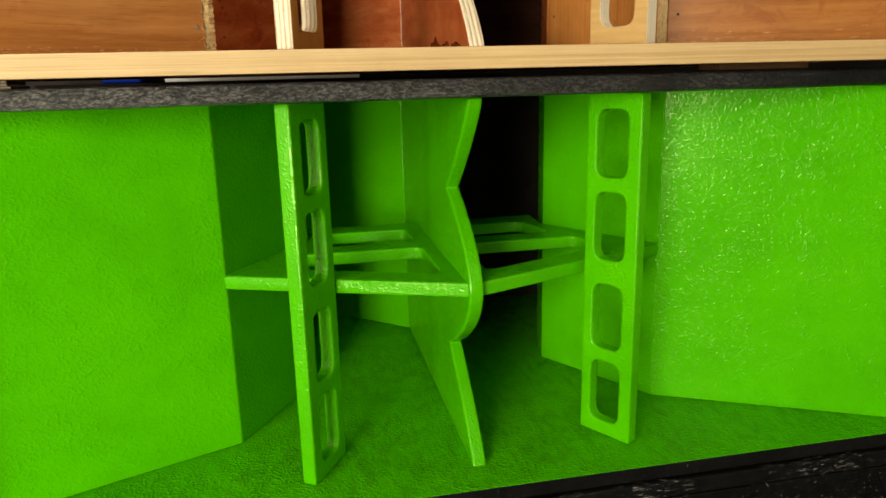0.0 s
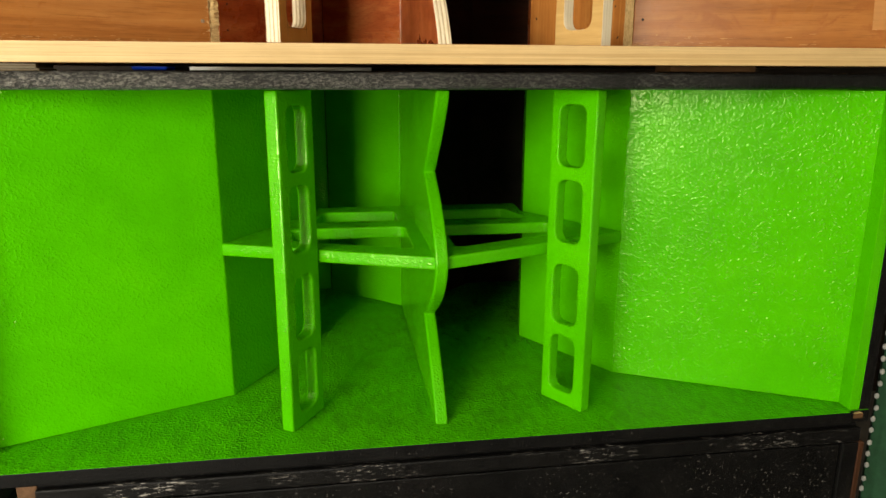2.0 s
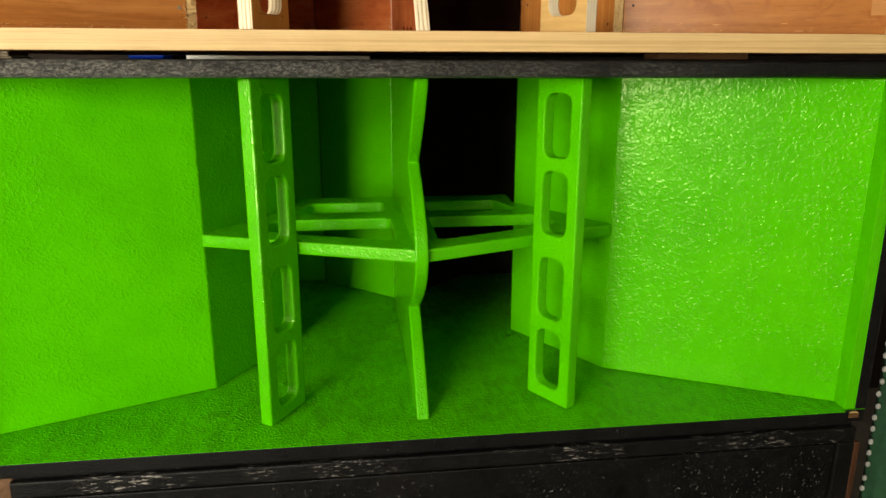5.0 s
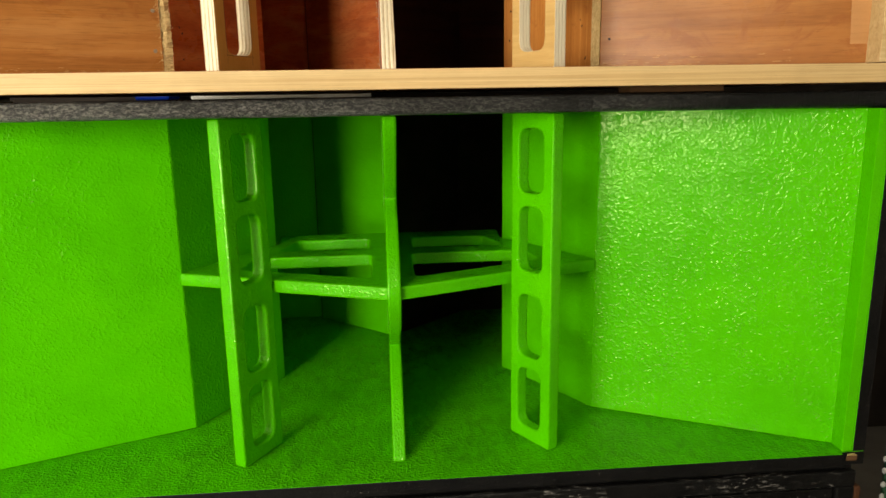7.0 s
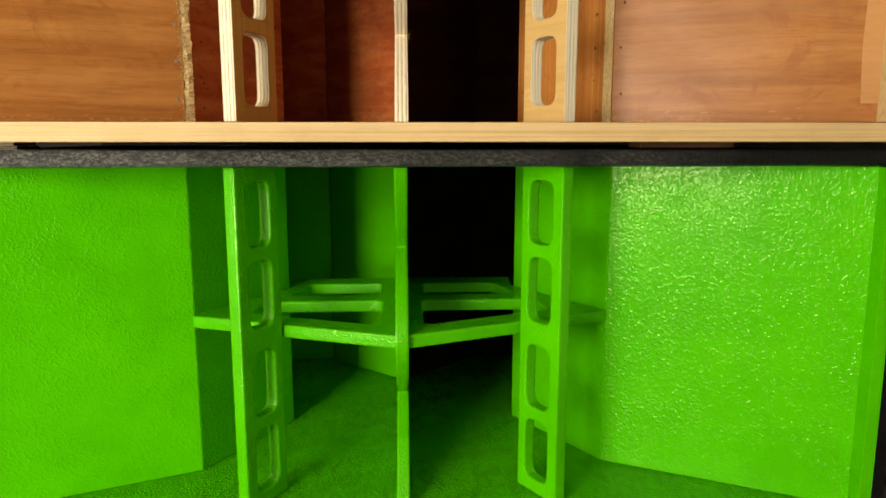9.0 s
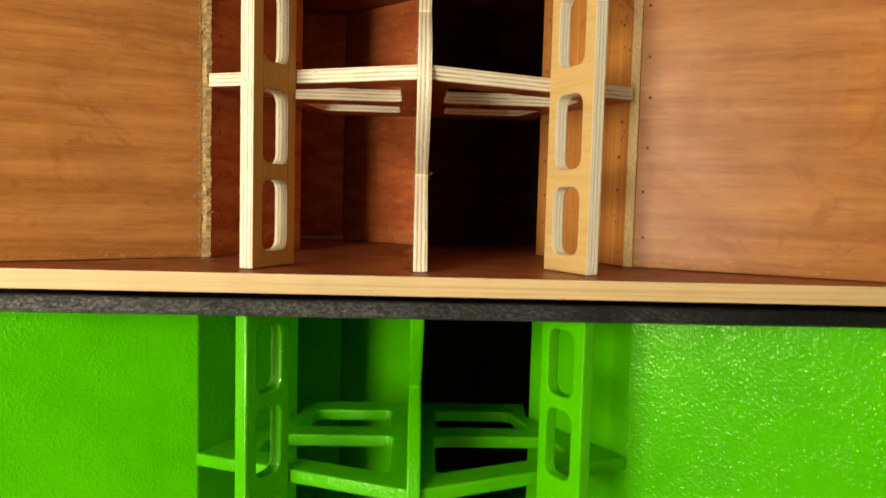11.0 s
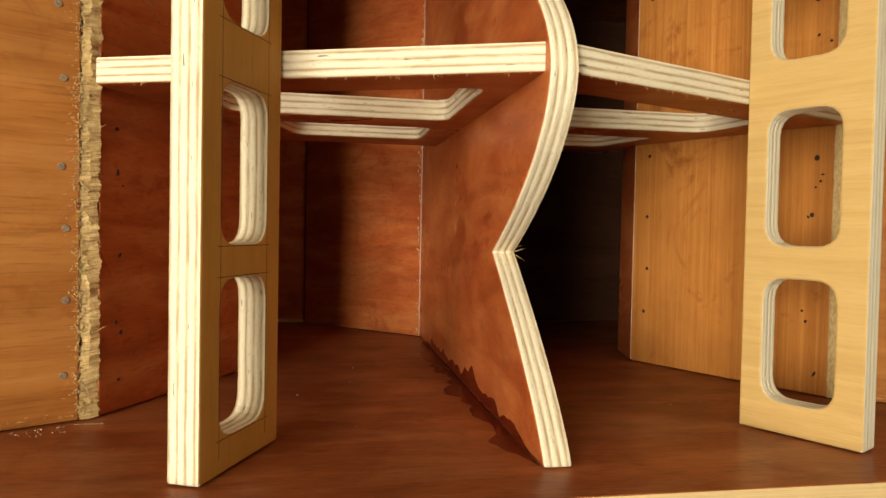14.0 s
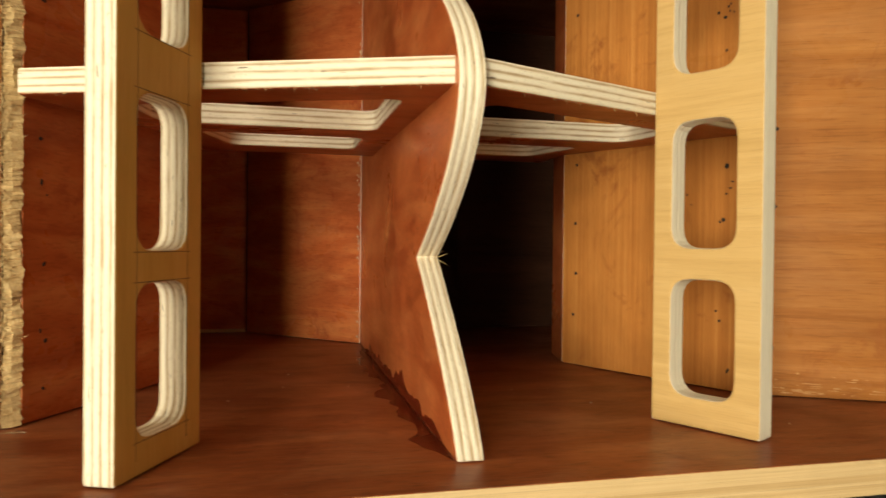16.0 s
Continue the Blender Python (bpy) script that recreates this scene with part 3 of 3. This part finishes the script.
# Screws along the inner edge of the left flare, nail holes in the throat panels.
screw_me = mesh_of("screw", disc_mesh(0.0030, 0.0007), STEEL)
nail_me = mesh_of("nail_hole", disc_mesh(0.0021, 0.0004, 8), RUST)
r = random.Random(5)
flare_ob, flare_w = wood_flares[0]
for i in range(9):
    z = 0.034 + i * 0.0545 + r.uniform(-0.006, 0.006)
    shared("screw", screw_me, flare_ob, pose(flare_w - 0.013 + r.uniform(-0.003, 0.004), z, 0.0001))
for s, (ob, w) in zip((-1, 1), wood_throats):
    for i in range(10):
        z = 0.03 + i * 0.05 + r.uniform(-0.012, 0.012)
        x = 0.014 + r.uniform(-0.003, 0.008)
        shared("nail_hole", nail_me, ob, pose(x if s < 0 else w - x, z, 0.0001, 0, 0, r.uniform(0, 90)) @ Matrix.Diagonal((r.uniform(0.5, 1.5), r.uniform(0.5, 1.2), 1, 1)))
        if i % 2:
            x = 0.022 + r.uniform(0, 0.006)
            shared("nail_hole", nail_me, ob, pose(x if s < 0 else w - x, z + r.uniform(-0.015, 0.015), 0.0001, 0, 0, 40) @ Matrix.Diagonal((r.uniform(0.4, 1.1), r.uniform(0.4, 0.9), 1, 1)))
    for z in (0.06, 0.11, 0.17, 0.24, 0.33, 0.42):
        x = 0.016 + r.uniform(-0.003, 0.006)
        shared("nail_hole", nail_me, ob, pose(w - x if s < 0 else x, z, 0.0001))
flare_ob, flare_w = wood_flares[1]
for i in range(7):
    shared("nail_hole", nail_me, flare_ob, pose(0.012 + r.uniform(-0.003, 0.004), 0.04 + i * 0.07 + r.uniform(-0.01, 0.01), 0.0001))

# Saw marks drawn on the ladder braces.
PENCIL = plain("pencil_line", (0.12, 0.06, 0.025), 0.8)
for s, (ob, w, x0, x1, spans) in zip((-1, 1), wood_ladders):
    marks = []
    for z0, z1 in spans if s < 0 else ():
        marks += [(x0 - 0.004, x1 + 0.004, z0 - 0.0012), (x0 - 0.004, x1 + 0.004, z1 + 0.0012)]
    for xa, xb, z in marks:
        part("pencil_line", box_mesh(xa, xb, z - 0.00025, z + 0.00025, -0.0001, 0.00012, 0), PENCIL, ob)
    if s < 0:
        for x in (x0 - 0.0006, x1 + 0.0002):
            part("pencil_line", box_mesh(x, x + 0.0004, 0.01, H - 0.01, -0.0001, 0.00012, 0), PENCIL, ob)

# Splinters at the notch of the divider.
bm = bmesh.new()
for k in range(4):
    a = Vector((0.0095, 0.192 + r.uniform(-0.003, 0.004), 0.1335 + r.uniform(-0.004, 0.006)))
    d = Vector((r.uniform(0.3, 1), r.uniform(-1.0, 0.2), r.uniform(-0.7, 0.8))).normalized() * r.uniform(0.004, 0.013)
    w = 0.0005
    vs = [bm.verts.new(p) for p in (a + Vector((0, w, 0)), a + Vector((0, -w, 0)), a + Vector((0, 0, w * 1.4)), a + d)]
    for f in ((0, 1, 3), (1, 2, 3), (2, 0, 3), (0, 2, 1)):
        bm.faces.new([vs[q] for q in f])
bmesh.ops.recalc_face_normals(bm, faces=bm.faces[:])
part("splinter", bm, RAWEDGE, wood_cab, "torn splinters at the notch")

# Beads of dried glue where the splitter meets the divider.
GLUE = plain("dried_glue", (0.55, 0.42, 0.26), 0.4)
bm = bmesh.new()
for k in range(60):
    z = r.uniform(0.004, H - 0.004)
    m4 = Matrix.Translation((-0.0115 - r.uniform(0, 0.004), 0.600 + r.uniform(-0.002, 0.002), z)) @ Matrix.Diagonal((0.0008, 0.0008, r.uniform(0.0008, 0.003), 1))
    bmesh.ops.create_icosphere(bm, subdivisions=1, radius=1.0, matrix=m4)
tagged(part("glue_beads", bm, GLUE, wood_cab, "beads of dried glue"), kind="stuff")
# Pale strip imitates light leaking in at the foot of the back panel.
part("foot_strip", box_mesh(-0.35, -0.174, 0.7512, 0.7578, 0.001, 0.006, 0.001), LIPPING, wood_cab, "pale strip imitating light through the gap under the back panel")

# Sawdust and crumbs on the varnished floor.
bm = bmesh.new()
for k in range(150):
    u, v = r.uniform(-0.33, 0.33), r.betavariate(1.5, 2.2) * 0.5 + 0.01
    if abs(u) > 0.30 and v > 0.19:
        continue
    if k < 110:
        u, v = -0.31 - r.random() ** 2 * 0.12, 0.03
        v = 0.187 - (-0.33 - u) * 0.415 - 0.004 - r.random() ** 2 * 0.02 if u < -0.33 else 0.185
    sz = r.choice((0.0003, 0.0004, 0.0005, 0.0007))
    m4 = Matrix.Translation((u, v, sz * 0.4)) @ Euler((0, 0, r.uniform(0, 6))).to_matrix().to_4x4() @ Matrix.Diagonal((sz * r.uniform(0.8, 2.2), sz, sz * 0.6, 1))
    bmesh.ops.create_icosphere(bm, subdivisions=1, radius=1.0, matrix=m4)
dust = finish("sawdust", bm, [GLUE], m=Matrix.Translation((X0 + 0.002, Y0 - 0.003, U_FLOOR + 0.0002)))
tagged(dust, "crumbs of pale sawdust on the dark stained cabinet floor", "sawdust", kind="stuff")

# ---- between the cabinets ----
# Brown dimmed in its colour to match the shade between the cabinets.
DIMPLY = wood("shade_dimmed_brown_ply", (0.06, 0.03, 0.012), (0.10, 0.05, 0.02), (0.14, 0.075, 0.03), (3, 60, 60), 0.6, 0.4)
RAIL_TOP = G_FLOOR + H + T
GAP = U_FLOOR - 0.0255


def shim(x0, x1, y0, y1, layers, label, turn=0.0):
    ob = new("shim")
    z = RAIL_TOP + 0.0002
    step = (GAP - RAIL_TOP - 0.0006) / layers
    for i in range(layers):
        part("layer", board_mesh(rect(x1 - x0 - 0.004 * i, y1 - y0, -(x1 - x0) / 2), [], step - 0.0006, 0.0004), [TAN, TAN, PLY], ob, m=pose(0, 0, (i + 1) * step))
    ob.matrix_basis = pose((x0 + x1) / 2, y0, z, 0, 0, turn)
    return tagged(ob, label, "shim", group="shims under the bare cabinet")


shim(-0.371, -0.313, 0.957, 1.02, 2, "two layers of offcut plywood packed under the cabinet")
part("packing_strip", board_mesh([(0, 0), (0.135, 0), (0.135, 0.07), (0, 0.05)], [], 0.008, 0.0008), DIMPLY, wood_cab, "thin brown offcut, dimmed as in shade, fixed under the floor board", m=pose(0.332, 0.055, -0.0257, 0, 0, 1.0))
PAPER = plain("white_board_paint", (0.82, 0.80, 0.75), 0.7, 0, 0.04)
BLUE = plain("blue_plastic", (0.001, 0.018, 0.20), 0.5, 0, 0.1, 20, 0.2, 0.08)
# Added wall shelf behind the stack, coloured near black like the shade through the gap.
DARK = plain("shade_dark_plank", (0.008, 0.006, 0.005), 0.8, 0, 0.25, 20, 0.2, 0.02)
plank = new("wall_shelf")
tagged(plank, "added wall shelf behind the cabinets, near black like the shade", "shelf")
part("plank", box_mesh(-0.62, 0.60, 1.98, 2.199, 1.2115, 1.2365, 0.002), DARK, plank)
for x in (-0.5, 0.48):
    part("bracket", box_mesh(x, x + 0.03, 2.02, 2.199, 1.09, 1.211, 0.003), DARK, plank)
carton = new("carton")
tagged(carton, "plain white cardboard carton lying on the wall shelf", "carton")
part("body", box_mesh(-0.325, 0.195, 2.06, 2.19, 1.237, 1.3765, 0.002), PAPER, carton)
part("flap", box_mesh(-0.322, -0.066, 2.058, 2.192, 1.377, 1.3805, 0.001), PAPER, carton)
part("flap", box_mesh(-0.062, 0.192, 2.058, 2.192, 1.377, 1.3805, 0.001), PAPER, carton)
tub = new("tub")
tagged(tub, "small blue plastic tub with a lid on the shelf", "tub")
part("body", box_mesh(-0.485, -0.385, 2.06, 2.17, 1.237, 1.3465, 0.008), BLUE, tub)
part("lid", box_mesh(-0.489, -0.381, 2.056, 2.174, 1.347, 1.3615, 0.004), BLUE, tub)

# ---- beside and below ----
CLOTH = plain("dark_green_cloth", (0.018, 0.075, 0.03), 0.85, 0, 0.3, 40, 0.4)
BEAD = plain("dull_white_plastic", (0.5, 0.5, 0.46), 0.5)
TEAL = plain("dark_teal_paint", (0.012, 0.05, 0.045), 0.5, 0, 0.3, 12)
BROWN = wood("old_brown_batten", (0.08, 0.04, 0.02), (0.13, 0.07, 0.035), (0.19, 0.11, 0.06), (60, 3, 60), 0.6, 0.5)

curtain = new("curtain")
tagged(curtain, "dark green cloth hanging with a white beaded edge", "curtain")
bm = bmesh.new()
cols = []
for i in range(25):
    x = 0.0 + 0.24 * i / 24
    y = 0.012 * math.sin(i * 0.8) + 0.006 * math.sin(i * 2.1)
    cols.append([[bm.verts.new((x, y + o, z)) for z in (0.02, 0.5, 1.0, 1.5, 1.9)] for o in (0.0, 0.003)])
for i in range(24):
    for j in range(4):
        for o in (0, 1):
            q = [cols[i][o][j], cols[i + 1][o][j], cols[i + 1][o][j + 1], cols[i][o][j + 1]]
            bm.faces.new(q if o == 0 else q[::-1])
part("cloth", bm, CLOTH, curtain, m=pose(1.192, 1.10, 0), smooth=60)
bm = bmesh.new()
bmesh.ops.create_icosphere(bm, subdivisions=1, radius=0.0072)
bmesh.ops.scale(bm, vec=(0.8, 0.6, 1.0), verts=bm.verts[:])
bead_me = mesh_of("bead", bm, BEAD)
for i in range(66):
    shared("bead", bead_me, curtain, pose(1.190 + r.uniform(-0.002, 0.002), 1.097, 0.03 + i * 0.0275 + r.uniform(-0.003, 0.003)))
pole = finish("curtain_rod", box_mesh(1.12, 1.6, 1.09, 1.115, 1.90, 1.925, 0.006), [BROWN])
tagged(pole, "plain dark wooden rod holding the green cloth", "rod")
for x in (1.13, 1.57):
    bm = box_mesh(x, x + 0.025, 1.116, 2.2, 1.9, 1.925, 0.003)
    tagged(finish("rod_bracket", bm, [BROWN]), "dark wooden bracket fixed to the wall", "bracket", group="rod brackets")

bat = finish("wooden_batten", box_mesh(-0.378, -0.349, 0.85, 0.90, 0.0, 0.672, 0.003), [BROWN])
tagged(bat, "old brown batten standing beside the black cabinet", "batten")
box = new("teal_case")
tagged(box, "dark teal painted case on the floor beside the stack", "case")
part("body", box_mesh(-0.92, -0.40, 0.84, 1.35, 0.0, 0.64, 0.006), TEAL, box)
part("lid", box_mesh(-0.93, -0.395, 0.83, 1.36, 0.6405, 0.665, 0.006), TEAL, box)

# Chipped corner of the green cabinet.
part("chipped_corner", board_mesh([(0.668, -0.0078), (0.686, -0.0078), (0.685, 0.0), (0.674, -0.002)], [], 0.009, 0.001), [LIPPING, LIPPING, DIMPLY], green_cab, "bare wood where the corner is chipped", m=pose(0, 0, -0.0015))

# Cables hung on a nail on the black cabinet.
RUBBER = plain("red_cable_rubber", (0.45, 0.02, 0.015), 0.45, 0, 0.15)
WHITE = plain("white_cable_sheath", (0.6, 0.58, 0.52), 0.5, 0, 0.1)


def tube(points, radius, n=8):
    """A bent round cable along the points."""
    bm = bmesh.new()
    rings = []
    for i, p in enumerate(points):
        a, b = points[max(i - 1, 0)], points[min(i + 1, len(points) - 1)]
        d = (Vector(b) - Vector(a)).normalized()
        side = d.cross(Vector((0, 1, 0))).normalized()
        up = side.cross(d)
        rings.append([bm.verts.new(Vector(p) + (side * math.cos(q) + up * math.sin(q)) * radius) for q in (2 * math.pi * j / n for j in range(n))])
    for i in range(len(rings) - 1):
        for j in range(n):
            bm.faces.new((rings[i][j], rings[i][(j + 1) % n], rings[i + 1][(j + 1) % n], rings[i + 1][j]))
    bm.faces.new(rings[0][::-1])
    bm.faces.new(rings[-1])
    bmesh.ops.recalc_face_normals(bm, faces=bm.faces[:])
    return bm


coil = new("cable_coil")
tagged(coil, "coil of red cable hung on the black cabinet", "cable")
for k in range(3):
    loop = [(0.206 + (0.034 + 0.006 * k) * math.sin(q), 0.822 - 0.008 * k, 0.508 + 0.004 * k + (0.074 + 0.004 * k) * math.cos(q)) for q in (2 * math.pi * i / 40 for i in range(41))]
    part("loop", tube(loop, 0.0042), RUBBER, coil, smooth=60)
part("nail", box_mesh(0.204, 0.208, 0.792, 0.8335, 0.572, 0.576, 0.001), STEEL, coil)
wire = finish("wire", tube([(0.262 + 0.03 * q + 0.02 * math.sin(3 * q), 0.8285 - 0.002 * math.sin(q * 2), 0.592 - 0.22 * q) for q in (i / 24 for i in range(25))], 0.0025), [WHITE], smooth=60)
tagged(wire, "short white wire stuck to the black front panel", "wire")


# Torn veneer flakes along the left flare and pale scuffs low on the right flare.
TORN = wood("torn_brown_veneer", (0.40, 0.18, 0.055), (0.50, 0.25, 0.09), (0.60, 0.36, 0.15), (60, 300, 60), 0.8, 0.3)


def flakes(ob, spots, seed, mat=None, name="torn_veneer", label="pale torn veneer"):
    r2 = random.Random(seed)
    bm = bmesh.new()
    for x, y, ln, ht in spots:
        pts = []
        n_p = r2.randint(5, 8)
        for i in range(n_p):
            q = 2 * math.pi * i / n_p
            k = r2.uniform(0.45, 1.0)
            pts.append((x + ln * k * math.cos(q), y + ht * k * math.sin(q)))
        lo = [bm.verts.new((px, py, 0.00005)) for px, py in pts]
        hi = [bm.verts.new((px, py, 0.0003 + r2.uniform(0, 0.0003))) for px, py in pts]
        bm.faces.new(hi)
        for i in range(n_p):
            bm.faces.new((lo[i], lo[(i + 1) % n_p], hi[(i + 1) % n_p], hi[i]))
    bmesh.ops.recalc_face_normals(bm, faces=bm.faces[:])
    tagged(part(name, bm, mat or TORN, ob, label), kind="stuff")


r = random.Random(21)
flare_ob, flare_w = wood_flares[0]
spots = []
for i in range(130):
    z = r.choice((r.uniform(0.0, H), r.gauss(0.27, 0.05), r.gauss(0.05, 0.04), r.gauss(0.18, 0.03)))
    if 0.003 < z < H - 0.004:
        spots.append((flare_w - abs(r.gauss(0, 0.0038)) - 0.001, z, r.uniform(0.0008, 0.0036), r.uniform(0.0002, 0.0008)))
for i in range(70):
    spots.append((flare_w - r.random() * 0.3, 0.003 + abs(r.gauss(0, 0.0035)), r.uniform(0.001, 0.005), r.uniform(0.0003, 0.0008)))
flakes(flare_ob, spots, 22)
flare_ob, flare_w = wood_flares[1]
spots = [(abs(r.gauss(0, 0.12)), 0.003 + abs(r.gauss(0, 0.007)), r.uniform(0.002, 0.009), r.uniform(0.0003, 0.0012)) for i in range(60)]
flakes(flare_ob, [q for q in spots if q[0] < flare_w - 0.01], 23)

# Dark rusty stains round the nails of the golden throat panel, and a paler band beside the batten.
throat_ob, throat_w = wood_throats[1]
spots = []
for i in range(9):
    x, z = throat_w - abs(r.gauss(0.022, 0.012)), r.uniform(0.03, H - 0.03)
    for j in range(r.randint(1, 4)):
        spots.append((x + r.gauss(0, 0.003), z + r.gauss(0, 0.005), r.uniform(0.0008, 0.0024), r.uniform(0.0008, 0.0024)))
flakes(throat_ob, spots, 24, RUST, "rust_stain", "dark rusty stains round nails")
PALEBAND = wood("paler_flare_band", (0.38, 0.17, 0.045), (0.45, 0.21, 0.062), (0.51, 0.25, 0.085), (3.0, 30, 30), 0.3, 0.15, None, None, 0.3, 0.25)
bm = bmesh.new()
left, right = [], []
for i in range(61):
    z = 0.026 + (H - 0.030) * i / 60
    left.append((flare_w - 0.054 + 0.005 * noise.noise((z * 9, 1.7, 0)), z))
    right.append((flare_w - 0.002, z))
loop = [bm.verts.new((x, z, 0.00045)) for x, z in left + right[::-1]]
top = bm.faces.new(loop)
ex = bmesh.ops.extrude_face_region(bm, geom=[top])
bmesh.ops.translate(bm, verts=[g for g in ex["geom"] if isinstance(g, bmesh.types.BMVert)], vec=(0, 0, -0.0003))
bmesh.ops.recalc_face_normals(bm, faces=bm.faces[:])
part("pale_band", bm, PALEBAND, flare_ob, "paler band along the outer edge of the flare")

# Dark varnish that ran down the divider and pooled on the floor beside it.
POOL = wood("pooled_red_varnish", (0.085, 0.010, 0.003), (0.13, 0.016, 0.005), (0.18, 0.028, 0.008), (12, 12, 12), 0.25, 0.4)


def run_mesh(a, b, base, wide, seed, flip):
    """An irregular film along local x from a to b, from y = base outwards."""
    bm = bmesh.new()
    low, high = [], []
    for i in range(141):
        x = a + (b - a) * i / 140
        k = 0.6 + 0.8 * noise.noise((x * 17, seed, 0)) + 0.3 * noise.noise((x * 60, seed, 3))
        fade = min(1.0, i / 16, (140 - i) / 16)
        low.append(bm.verts.new((x, base, 0.0002)))
        high.append(bm.verts.new((x, base + flip * max(0.0006, wide * k * fade), 0.0002)))
    for i in range(140):
        bm.faces.new((low[i], low[i + 1], high[i + 1], high[i]))
    ex = bmesh.ops.extrude_face_region(bm, geom=bm.faces[:])
    bmesh.ops.translate(bm, verts=[g for g in ex["geom"] if isinstance(g, bmesh.types.BMVert)], vec=(0, 0, -0.00015))
    bmesh.ops.recalc_face_normals(bm, faces=bm.faces[:])
    return bm


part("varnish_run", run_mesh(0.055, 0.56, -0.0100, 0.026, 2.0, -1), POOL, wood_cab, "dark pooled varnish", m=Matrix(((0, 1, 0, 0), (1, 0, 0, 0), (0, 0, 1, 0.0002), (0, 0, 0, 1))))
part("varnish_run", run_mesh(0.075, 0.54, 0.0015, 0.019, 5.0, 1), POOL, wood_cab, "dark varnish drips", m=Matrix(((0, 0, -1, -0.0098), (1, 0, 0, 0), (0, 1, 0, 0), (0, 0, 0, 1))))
